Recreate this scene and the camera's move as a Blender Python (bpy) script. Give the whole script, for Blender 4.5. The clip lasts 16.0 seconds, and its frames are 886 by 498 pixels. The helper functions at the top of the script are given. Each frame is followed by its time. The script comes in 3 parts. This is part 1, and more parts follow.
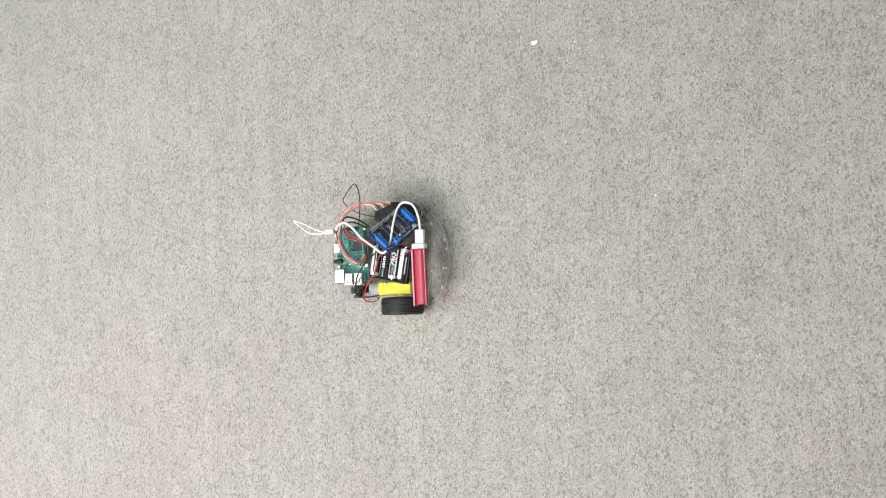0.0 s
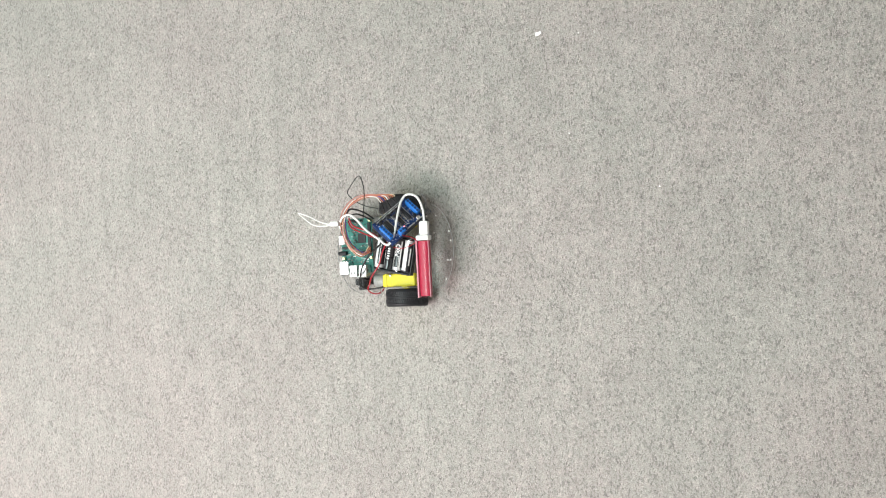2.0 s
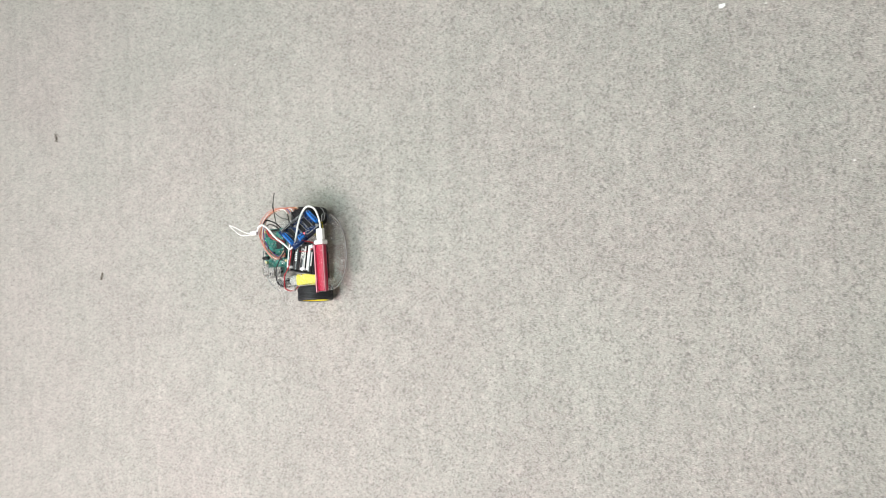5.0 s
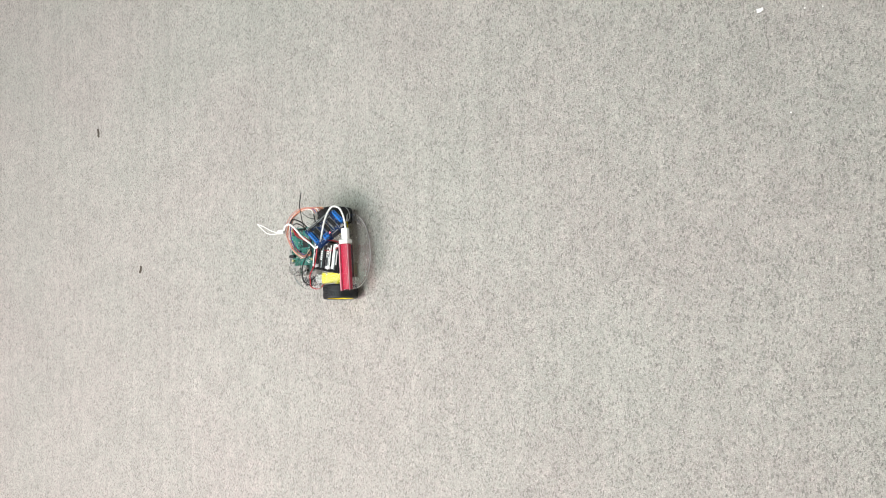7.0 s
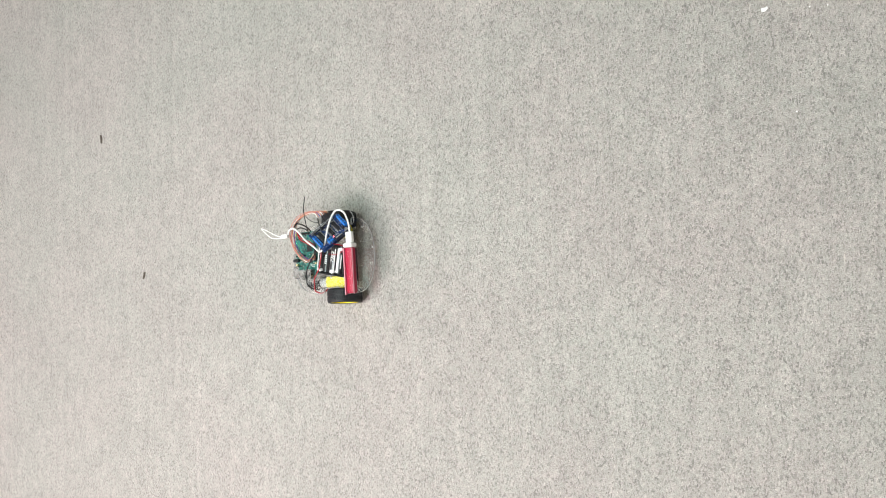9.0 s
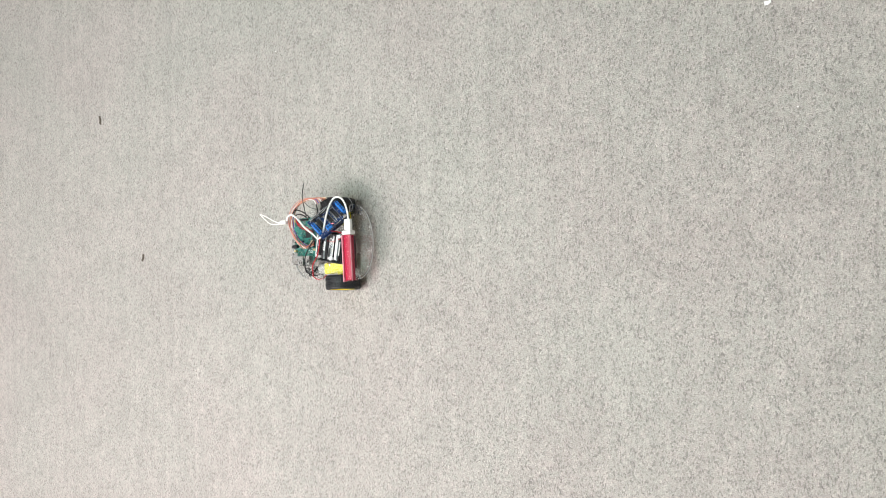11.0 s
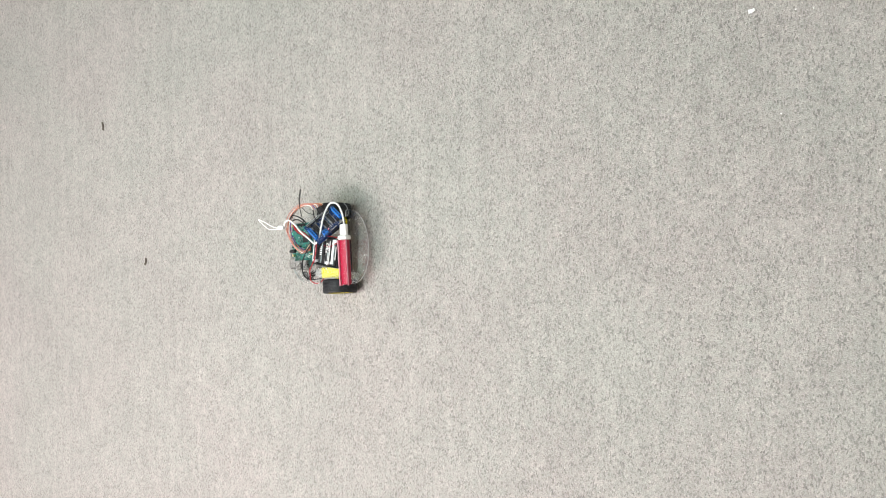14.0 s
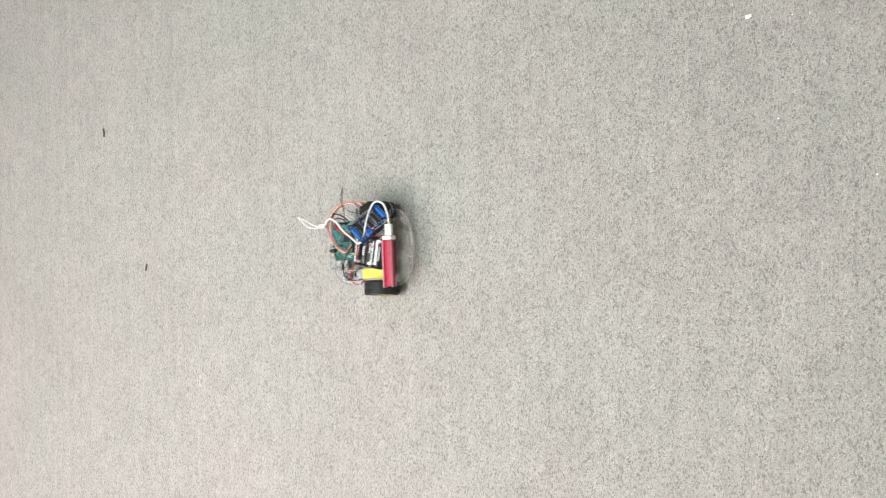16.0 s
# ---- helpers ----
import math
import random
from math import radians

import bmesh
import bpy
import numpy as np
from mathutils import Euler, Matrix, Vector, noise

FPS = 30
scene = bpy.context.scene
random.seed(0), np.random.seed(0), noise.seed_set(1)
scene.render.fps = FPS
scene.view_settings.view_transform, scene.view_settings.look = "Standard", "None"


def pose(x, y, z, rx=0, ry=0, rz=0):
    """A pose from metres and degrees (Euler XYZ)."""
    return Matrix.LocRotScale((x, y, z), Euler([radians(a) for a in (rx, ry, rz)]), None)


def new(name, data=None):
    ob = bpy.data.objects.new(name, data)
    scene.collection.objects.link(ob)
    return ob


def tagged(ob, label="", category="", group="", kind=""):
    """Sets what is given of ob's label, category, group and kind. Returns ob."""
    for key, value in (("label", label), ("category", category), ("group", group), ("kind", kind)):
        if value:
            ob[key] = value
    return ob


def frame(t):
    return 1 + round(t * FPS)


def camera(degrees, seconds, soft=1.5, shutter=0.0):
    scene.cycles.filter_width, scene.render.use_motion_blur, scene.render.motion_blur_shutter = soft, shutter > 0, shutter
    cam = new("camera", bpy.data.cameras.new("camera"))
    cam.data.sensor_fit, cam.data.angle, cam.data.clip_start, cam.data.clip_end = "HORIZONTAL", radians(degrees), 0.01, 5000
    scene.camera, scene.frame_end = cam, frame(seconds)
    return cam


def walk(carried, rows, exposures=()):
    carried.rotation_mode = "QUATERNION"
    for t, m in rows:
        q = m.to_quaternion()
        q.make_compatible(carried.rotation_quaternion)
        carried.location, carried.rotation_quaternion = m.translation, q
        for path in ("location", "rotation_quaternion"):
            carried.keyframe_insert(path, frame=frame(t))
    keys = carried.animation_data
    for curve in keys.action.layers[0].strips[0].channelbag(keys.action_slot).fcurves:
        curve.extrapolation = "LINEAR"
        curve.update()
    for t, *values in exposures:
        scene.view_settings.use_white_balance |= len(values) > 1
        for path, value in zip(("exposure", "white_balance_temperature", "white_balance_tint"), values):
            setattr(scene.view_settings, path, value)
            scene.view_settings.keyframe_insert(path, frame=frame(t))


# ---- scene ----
cam = camera(54.7, 16.0, 1.0, 0.45)
walk(cam, [
    (0.0, pose(0.5648, 0.0629, 1.2540, 0.37, 20.96, -2.94)),
    (0.5, pose(0.5692, 0.0630, 1.2566, 0.15, 21.19, -2.86)),
    (1.0, pose(0.5709, 0.0611, 1.2562, 0.03, 21.41, -2.85)),
    (1.5, pose(0.5676, 0.0592, 1.2565, -0.03, 21.31, -2.91)),
    (2.0, pose(0.5679, 0.0616, 1.2555, -0.22, 21.35, -3.16)),
    (2.5, pose(0.5675, 0.0595, 1.2556, -0.40, 21.36, -3.10)),
    (3.0, pose(0.5742, 0.0592, 1.2525, -0.40, 21.56, -2.98)),
    (3.5, pose(0.5731, 0.0564, 1.2577, -0.25, 22.11, -2.71)),
    (3.7, pose(0.5650, 0.0464, 1.2641, -0.05, 23.43, -2.57)),
    (4.0, pose(0.5523, 0.0307, 1.2741, 0.26, 25.51, -2.33)),
    (4.5, pose(0.5292, 0.0147, 1.2831, 0.74, 29.10, -2.41)),
    (4.8, pose(0.5205, 0.0119, 1.2859, 0.91, 29.76, -2.14)),
    (5.0, pose(0.5135, 0.0096, 1.2882, 1.05, 30.29, -1.92)),
    (5.2, pose(0.5146, 0.0099, 1.2916, 1.44, 31.82, -1.24)),
    (7.5, pose(0.5210, 0.0202, 1.2978, 1.21, 32.54, -0.82)),
    (8.0, pose(0.5208, 0.0121, 1.2986, 1.45, 32.63, -1.08)),
    (8.5, pose(0.5167, 0.0070, 1.2965, 1.55, 32.69, -1.43)),
    (9.0, pose(0.5138, 0.0138, 1.2952, 1.40, 32.63, -1.30)),
    (11.5, pose(0.5208, 0.0412, 1.2943, 0.04, 32.65, -0.51)),
    (12.0, pose(0.5263, 0.0464, 1.2944, -0.05, 32.77, -0.60)),
    (12.5, pose(0.5350, 0.0510, 1.2961, -0.33, 32.90, -0.72)),
    (13.0, pose(0.5455, 0.0527, 1.2966, -0.18, 32.85, -0.78)),
    (13.5, pose(0.5529, 0.0536, 1.2987, -0.26, 33.10, -0.78)),
    (14.0, pose(0.5561, 0.0538, 1.3003, -0.41, 33.30, -0.97)),
    (14.5, pose(0.5574, 0.0528, 1.3008, -0.17, 33.23, -0.94)),
    (15.0, pose(0.5584, 0.0511, 1.2990, -0.01, 33.16, -0.82)),
    (15.5, pose(0.5582, 0.0509, 1.3009, 0.03, 33.19, -0.91)),
    (16.0, pose(0.5623, 0.0512, 1.3008, -0.01, 33.42, -1.05)),
], exposures=[(0.0, 0.0), (4.1, 0.0), (4.5, -0.09), (4.9, 0.0), (16.0, 0.0)])

# ---- light: an unseen office ceiling with fluorescent troffers placed to fit the brightness ----
world = bpy.data.worlds.new("world")
scene.world = world
world.use_nodes = True
world.node_tree.nodes["Background"].inputs[0].default_value = (0.5, 0.5, 0.5, 1)
world.node_tree.nodes["Background"].inputs[1].default_value = 0.05

CEILING = 2.7
# x, y, strength and tint; the tints make the middle greener, the edges pinker
COOL, FRESH, WARM = (0.775, 1.0, 0.965), (0.95, 1.0, 1.0), (1.0, 0.885, 0.925)
# the two at y 0.2 follow plate reflections, the rest are added for brightness
PANELS = [(-1.3, -1.35, 0.6, WARM), (-0.5, -1.4, 0.45, WARM), (-0.45, 0.0, 0.53, COOL), (-1.97, 0.2, 0.085, FRESH), (-2.5, -1.5, 0.05, WARM), (-2.63, 0.2, 0.02, FRESH)]
LAMP_WATTS = 90.5
for px, py, k, tint in PANELS:
    data = bpy.data.lights.new("troffer_light", "AREA")
    data.shape, data.size, data.size_y = "RECTANGLE", 0.54, 1.14
    data.energy, data.color = LAMP_WATTS * k, tint
    lamp = new("troffer_light", data)
    lamp.matrix_basis = pose(px, py, CEILING - 0.035)


# ---- materials ----
def nodes_of(name):
    m = bpy.data.materials.new(name)
    m.use_nodes = True
    t = m.node_tree
    return m, t.nodes, t.links, t.nodes["Principled BSDF"]


def mat(name, color, rough=0.5, metal=0.0, vary=0.15, scale=200.0, bump=0.0, coat=0.0, trans=0.0, ior=1.45):
    """A plain surface with grain at two scales, wear in its gloss and a fine relief."""
    m, n, l, b = nodes_of(name)
    b.inputs["Metallic"].default_value = metal
    b.inputs["Coat Weight"].default_value = coat
    b.inputs["Transmission Weight"].default_value = trans
    b.inputs["IOR"].default_value = ior
    co = n.new("ShaderNodeTexCoord")
    fine, wide = n.new("ShaderNodeTexNoise"), n.new("ShaderNodeTexNoise")
    fine.inputs["Scale"].default_value, wide.inputs["Scale"].default_value = scale * 4, scale / 3
    fine.inputs["Detail"].default_value = wide.inputs["Detail"].default_value = 3
    add = n.new("ShaderNodeMath")
    add.operation = "ADD"
    ramp = n.new("ShaderNodeMapRange")
    ramp.inputs[1].default_value, ramp.inputs[2].default_value = 0.6, 1.4
    ramp.inputs[3].default_value, ramp.inputs[4].default_value = 1 - vary, 1 + vary
    mul = n.new("ShaderNodeVectorMath")
    mul.operation = "SCALE"
    mul.inputs[0].default_value = color
    gloss = n.new("ShaderNodeMapRange")
    gloss.inputs[3].default_value, gloss.inputs[4].default_value = max(rough - 0.08, 0.02), min(rough + 0.1, 1)
    for a in (fine, wide):
        l.new(co.outputs["Object"], a.inputs["Vector"])
    l.new(fine.outputs[0], add.inputs[0])
    l.new(wide.outputs[0], add.inputs[1])
    l.new(add.outputs[0], ramp.inputs[0])
    l.new(ramp.outputs[0], mul.inputs["Scale"])
    l.new(mul.outputs[0], b.inputs["Base Color"])
    l.new(wide.outputs[0], gloss.inputs[0])
    l.new(gloss.outputs[0], b.inputs["Roughness"])
    if bump:
        bp = n.new("ShaderNodeBump")
        bp.inputs["Strength"].default_value, bp.inputs["Distance"].default_value = bump, 0.001
        l.new(fine.outputs[0], bp.inputs["Height"])
        l.new(bp.outputs[0], b.inputs["Normal"])
    return m


def carpet_material():
    """Grey-beige loop pile: tufts of two sizes with their own shades, a faint rib along y, soft mottling and some soil."""
    m, n, l, b = nodes_of("carpet_pile")
    b.inputs["Roughness"].default_value = 0.95
    b.inputs["Specular IOR Level"].default_value = 0.1
    b.inputs["Sheen Weight"].default_value = 0.15
    co = n.new("ShaderNodeTexCoord")

    def noise_at(scale, sx=1.0, sy=1.0, detail=2.0, rough=0.5):
        mp, t = n.new("ShaderNodeMapping"), n.new("ShaderNodeTexNoise")
        mp.inputs["Scale"].default_value = (sx, sy, 1)
        t.inputs["Scale"].default_value, t.inputs["Detail"].default_value = scale, detail
        t.inputs["Roughness"].default_value = rough
        l.new(co.outputs["Object"], mp.inputs[0])
        l.new(mp.outputs[0], t.inputs["Vector"])
        return t.outputs[0]

    def spread(v, lo, hi, a, z):
        r = n.new("ShaderNodeMapRange")
        for i, x in enumerate((lo, hi, a, z)):
            r.inputs[i + 1].default_value = x
        l.new(v, r.inputs[0])
        return r.outputs[0]

    def times(a, c):
        x = n.new("ShaderNodeMath")
        x.operation = "MULTIPLY"
        l.new(a, x.inputs[0])
        l.new(c, x.inputs[1])
        return x.outputs[0]

    def plus(a, c, k):
        x = n.new("ShaderNodeMath")
        x.operation = "MULTIPLY_ADD"
        x.inputs[1].default_value = k
        l.new(c, x.inputs[0])
        l.new(a, x.inputs[2])
        return x.outputs[0]

    def cells(scale, sx, sy, wander):
        """Tufts: each cell has a shade of its own; gives two random values and the distance from the tuft's middle."""
        mp, t, w = n.new("ShaderNodeMapping"), n.new("ShaderNodeTexVoronoi"), n.new("ShaderNodeTexNoise")
        mix, part_of = n.new("ShaderNodeVectorMath"), n.new("ShaderNodeSeparateColor")
        mp.inputs["Scale"].default_value = (sx, sy, 1)
        w.inputs["Scale"].default_value, w.inputs["Detail"].default_value = scale * 1.3, 2
        t.voronoi_dimensions, t.inputs["Scale"].default_value = "2D", scale
        mix.operation = "MULTIPLY_ADD"
        mix.inputs[1].default_value = (wander, wander, 0)
        l.new(co.outputs["Object"], mp.inputs[0])
        l.new(mp.outputs[0], w.inputs["Vector"])
        l.new(w.outputs["Color"], mix.inputs[0])
        l.new(mp.outputs[0], mix.inputs[2])
        l.new(mix.outputs[0], t.inputs["Vector"])
        l.new(t.outputs["Color"], part_of.inputs[0])
        return part_of.outputs[0], part_of.outputs[1], t.outputs["Distance"]

    cluster = noise_at(40, 1.1, 0.75, 3, 0.6)
    fleck, fleck_pale, _ = cells(430, 1.25, 0.75, 0.004)
    tuft, tuft_pale, dome = cells(680, 1.1, 0.85, 0.002)
    pile = noise_at(700, 1.0, 0.8, 3, 0.7)
    v = times(spread(pile, 0.3, 0.7, *PILE), spread(plus(fleck, cluster, -0.4), -0.2, 0.2, *DARK_FLECK))
    v = times(v, spread(plus(fleck_pale, cluster, 0.3), 0.8, 1.1, *PALE_FLECK))
    v = times(v, spread(tuft, 0.0, 0.5, *DARK_TUFT))
    v = times(v, spread(tuft_pale, 0.6, 1.0, 1.0, 1.12))
    v = times(v, spread(noise_at(30, 1.2, 0.7, 3), 0.3, 0.7, 0.94, 1.06))
    v = times(v, spread(noise_at(5, 1, 1, 2), 0.3, 0.7, 0.96, 1.04))
    v = times(v, spread(noise_at(60, 1.0, 0.012, 2), 0.35, 0.65, 0.97, 1.03))
    for x, y, r, dark in STAINS:
        d = n.new("ShaderNodeVectorMath")
        d.operation = "DISTANCE"
        d.inputs[1].default_value = (x, y, 0)
        l.new(co.outputs["Object"], d.inputs[0])
        soil = n.new("ShaderNodeMath")
        soil.operation = "MULTIPLY_ADD"
        soil.inputs[1].default_value = r * 1.2
        l.new(noise_at(120, 1, 1, 3), soil.inputs[0])
        l.new(d.outputs["Value"], soil.inputs[2])
        v = times(v, spread(soil.outputs[0], r * 0.7, r * 1.6, dark, 1.0))
    tone = n.new("ShaderNodeMix")
    tone.data_type = "RGBA"
    tone.inputs["A"].default_value, tone.inputs["B"].default_value = CARPET_WARM, CARPET_COOL
    l.new(spread(plus(noise_at(90, 1, 0.8, 2), noise_at(3.0, 1, 1, 1), 1.0), 0.75, 1.25, 0, 1), tone.inputs["Factor"])
    mul = n.new("ShaderNodeVectorMath")
    mul.operation = "SCALE"
    l.new(tone.outputs["Result"], mul.inputs[0])
    l.new(v, mul.inputs["Scale"])
    l.new(mul.outputs[0], b.inputs["Base Color"])
    bp = n.new("ShaderNodeBump")
    bp.inputs["Strength"].default_value, bp.inputs["Distance"].default_value = 0.6, 0.002
    bp.invert = True
    l.new(plus(dome, pile, -0.5), bp.inputs["Height"])
    l.new(bp.outputs[0], b.inputs["Normal"])
    return m


# soil on the carpet: x, y, radius, how dark
STAINS = [(-0.027, -0.193, 0.006, 0.62), (-0.124, 0.0015, 0.008, 0.72), (0.526, 0.03, 0.03, 0.86), (-0.41, -0.07, 0.006, 0.7),
          (-0.994, -0.238, 0.008, 0.72), (-0.484, 0.03, 0.005, 0.7)]
PILE, DARK_FLECK, PALE_FLECK, DARK_TUFT = (0.80, 1.20), (0.60, 1.03), (1.0, 1.2), (0.84, 1.03)
CARPET_WARM, CARPET_COOL = (0.439, 0.397, 0.370, 1), (0.415, 0.401, 0.364, 1)
CARPET = carpet_material()
WALL_PAINT = mat("wall_paint", (0.74, 0.72, 0.69), 0.8, vary=0.04, scale=30, bump=0.1)
CEILING_TILE = mat("ceiling_tile", (0.84, 0.83, 0.81), 0.9, vary=0.06, scale=60, bump=0.3)
TYRE_RUBBER = mat("tyre_rubber", (0.016, 0.016, 0.018), 0.55, vary=0.3, scale=150, bump=0.2)
YELLOW_PLASTIC = mat("yellow_plastic", (0.84, 0.72, 0.025), 0.4, vary=0.06)
BLACK_PLASTIC = mat("black_plastic", (0.02, 0.02, 0.021), 0.4, vary=0.25)
CHIP_BLACK = mat("chip_black", (0.025, 0.025, 0.027), 0.45, vary=0.2, scale=600)
WHITE_PLASTIC = mat("white_plastic", (0.82, 0.81, 0.78), 0.35, vary=0.03)
# pale pink stands in for the shine along the clear sleeve's edges
EDGE_SHINE = mat("sleeve_edge_shine", (0.62, 0.27, 0.32), 0.25, vary=0.05)
RED_PLASTIC = mat("red_plastic", (0.42, 0.008, 0.045), 0.42, vary=0.08, coat=0.12)
GREEN_BOARD = mat("green_board", (0.034, 0.20, 0.165), 0.45, vary=0.5, scale=500)
BLUE_BOARD = mat("blue_board", (0.012, 0.038, 0.135), 0.4, vary=0.4, scale=500, coat=0.3)
BLUE_TERMINAL = mat("blue_terminal_plastic", (0.02, 0.19, 0.62), 0.4, vary=0.08)
STEEL = mat("steel", (0.72, 0.72, 0.7), 0.25, 1.0, vary=0.06, scale=300)
TIN = mat("tin_shell", (0.8, 0.8, 0.79), 0.26, 1.0, vary=0.06, scale=300)
SOLDER = mat("solder", (0.62, 0.63, 0.65), 0.5, 0.4, vary=0.15, scale=300)
PASSIVE = mat("component_grey", (0.3, 0.28, 0.25), 0.5, vary=0.3, scale=500)
GOLD = mat("pin_metal", (0.75, 0.62, 0.35), 0.3, 1.0, vary=0.1)
SILK = mat("white_print", (0.75, 0.75, 0.73), 0.5, vary=0.05)


def clear_material(name, tint, rough, ior):
    """Thin clear plastic: light passes straight through, a little of it lost, and the faces shine."""
    m, n, l, b = nodes_of(name)
    see, shine, mix, gloss = n.new("ShaderNodeBsdfTransparent"), n.new("ShaderNodeBsdfGlossy"), n.new("ShaderNodeMixShader"), n.new("ShaderNodeFresnel")
    see.inputs[0].default_value = (*tint, 1)
    shine.inputs["Roughness"].default_value = rough
    gloss.inputs[0].default_value = ior
    l.new(gloss.outputs[0], mix.inputs[0])
    l.new(see.outputs[0], mix.inputs[1])
    l.new(shine.outputs[0], mix.inputs[2])
    l.new(mix.outputs[0], n["Material Output"].inputs["Surface"])
    n.remove(b)
    return m


CLEAR = clear_material("clear_acrylic", (0.965, 0.97, 0.97), 0.1, 1.42)
SLEEVE = clear_material("clear_sleeve", (0.985, 0.975, 0.975), 0.2, 1.22)
FROST = mat("cut_acrylic_edge", (0.9, 0.92, 0.92), 0.35, vary=0.1, trans=0.45)
MOTOR_CAP = mat("cloudy_plastic", (0.7, 0.7, 0.67), 0.3, vary=0.2, trans=0.35)
BATTERY_BLACK = mat("battery_wrap", (0.02, 0.02, 0.022), 0.28, vary=0.2, coat=0.4)
BATTERY_SILVER = mat("battery_silver", (0.78, 0.78, 0.78), 0.3, 0.6, vary=0.05)
WIRE_MATS = {k: mat(k + "_insulation", c, 0.4, vary=0.06) for k, c in {
    "white": (0.85, 0.84, 0.81), "black": (0.012, 0.012, 0.012), "red": (0.42, 0.015, 0.025), "orange": (0.6, 0.2, 0.09),
    "brown": (0.34, 0.16, 0.09), "purple": (0.12, 0.07, 0.32), "beige": (0.75, 0.6, 0.42), "pink": (0.6, 0.27, 0.22), "grey": (0.3, 0.3, 0.3)}.items()}
LINT = mat("lint", (0.10, 0.08, 0.065), 0.9, vary=0.3, scale=300)
PAPER = mat("paper_scrap", (0.88, 0.87, 0.85), 0.8, vary=0.04)


def glow(name, color, strength):
    m, n, l, b = nodes_of(name)
    b.inputs["Base Color"].default_value = (*color, 1)
    b.inputs["Emission Color"].default_value = (*color, 1)
    b.inputs["Emission Strength"].default_value = strength
    return m


LED_RED = glow("led_red", (1.0, 0.12, 0.15), 6)
LED_GREEN = glow("led_green", (0.2, 1.0, 0.3), 2)
DIFFUSER = glow("lamp_diffuser", (1.0, 0.97, 0.93), 0.6)


# ---- mesh helpers ----
def finish(name, bm, material, smooth=False):
    me = bpy.data.meshes.new(name)
    bmesh.ops.recalc_face_normals(bm, faces=bm.faces)
    bm.to_mesh(me)
    bm.free()
    me.materials.append(material)
    if smooth:
        for p in me.polygons:
            p.use_smooth = True
        me.set_sharp_from_angle(angle=radians(35))
    return me


def part(name, bm, material, parent, label="", m=None, smooth=False):
    ob = new(name, finish(name, bm, material, smooth))
    ob.parent = parent
    if m is not None:
        ob.matrix_basis = m
    return tagged(ob, label)


def shared(name, mesh, parent, m):
    """One more object on a mesh that several pieces use."""
    ob = new(name, mesh)
    ob.parent, ob.matrix_basis = parent, m
    return ob


def box(x0, x1, y0, y1, z0, z1, bevel=0.0, bm=None, seg=1):
    """A box in millimetres, its edges rounded."""
    bm = bm or bmesh.new()
    vs = bmesh.ops.create_cube(bm, size=0.001)["verts"]
    for v in vs:
        v.co = Vector((v.co.x * (x1 - x0) + (x0 + x1) / 2000, v.co.y * (y1 - y0) + (y0 + y1) / 2000, v.co.z * (z1 - z0) + (z0 + z1) / 2000))
    if bevel:
        es = list({e for v in vs for e in v.link_edges})
        bmesh.ops.bevel(bm, geom=es, offset=bevel / 1000, segments=seg, affect="EDGES", profile=0.5)
    return bm


def lathe(profile, axis="y", n=40, bm=None, at=(0, 0, 0)):
    """A turned body in millimetres: profile rows of (along the axis, radius); closed at the ends."""
    bm = bm or bmesh.new()
    rings = []
    for a, r in profile:
        ring = []
        for i in range(n):
            c, s = math.cos(2 * math.pi * i / n) * r, math.sin(2 * math.pi * i / n) * r
            p = {"y": (c, a, s), "x": (a, c, s), "z": (c, s, a)}[axis]
            ring.append(bm.verts.new([(p[k] + at[k]) / 1000 for k in range(3)]))
        rings.append(ring)
    for a, b in zip(rings, rings[1:]):
        for i in range(n):
            bm.faces.new((a[i], a[(i + 1) % n], b[(i + 1) % n], b[i]))
    if profile[0][1] > 0.01 and profile[0] != profile[-1]:
        bm.faces.new(rings[0])
        bm.faces.new(rings[-1])
    return bm


def slab(outline, z0, z1, bevel=0.0, bm=None):
    """A flat plate in millimetres from its outline."""
    bm = bm or bmesh.new()
    lo = [bm.verts.new((x / 1000, y / 1000, z0 / 1000)) for x, y in outline]
    hi = [bm.verts.new((x / 1000, y / 1000, z1 / 1000)) for x, y in outline]
    n = len(outline)
    bm.faces.new(lo[::-1])
    top = bm.faces.new(hi)
    for i in range(n):
        bm.faces.new((lo[i], lo[(i + 1) % n], hi[(i + 1) % n], hi[i]))
    if bevel:
        bmesh.ops.bevel(bm, geom=list(top.edges), offset=bevel / 1000, segments=1, affect="EDGES")
    return bm


def spline(points, steps=8):
    """A smooth way through points (Catmull-Rom)."""
    p = [Vector(q) for q in points]
    p = [p[0] * 2 - p[1]] + p + [p[-1] * 2 - p[-2]]
    out = []
    for i in range(1, len(p) - 2):
        for k in range(steps):
            t = k / steps
            a, b, c, d = p[i - 1:i + 3]
            out.append(0.5 * (2 * b + (c - a) * t + (2 * a - 5 * b + 4 * c - d) * t * t + (3 * b - a - 3 * c + d) * t ** 3))
    return out + [p[-2]]


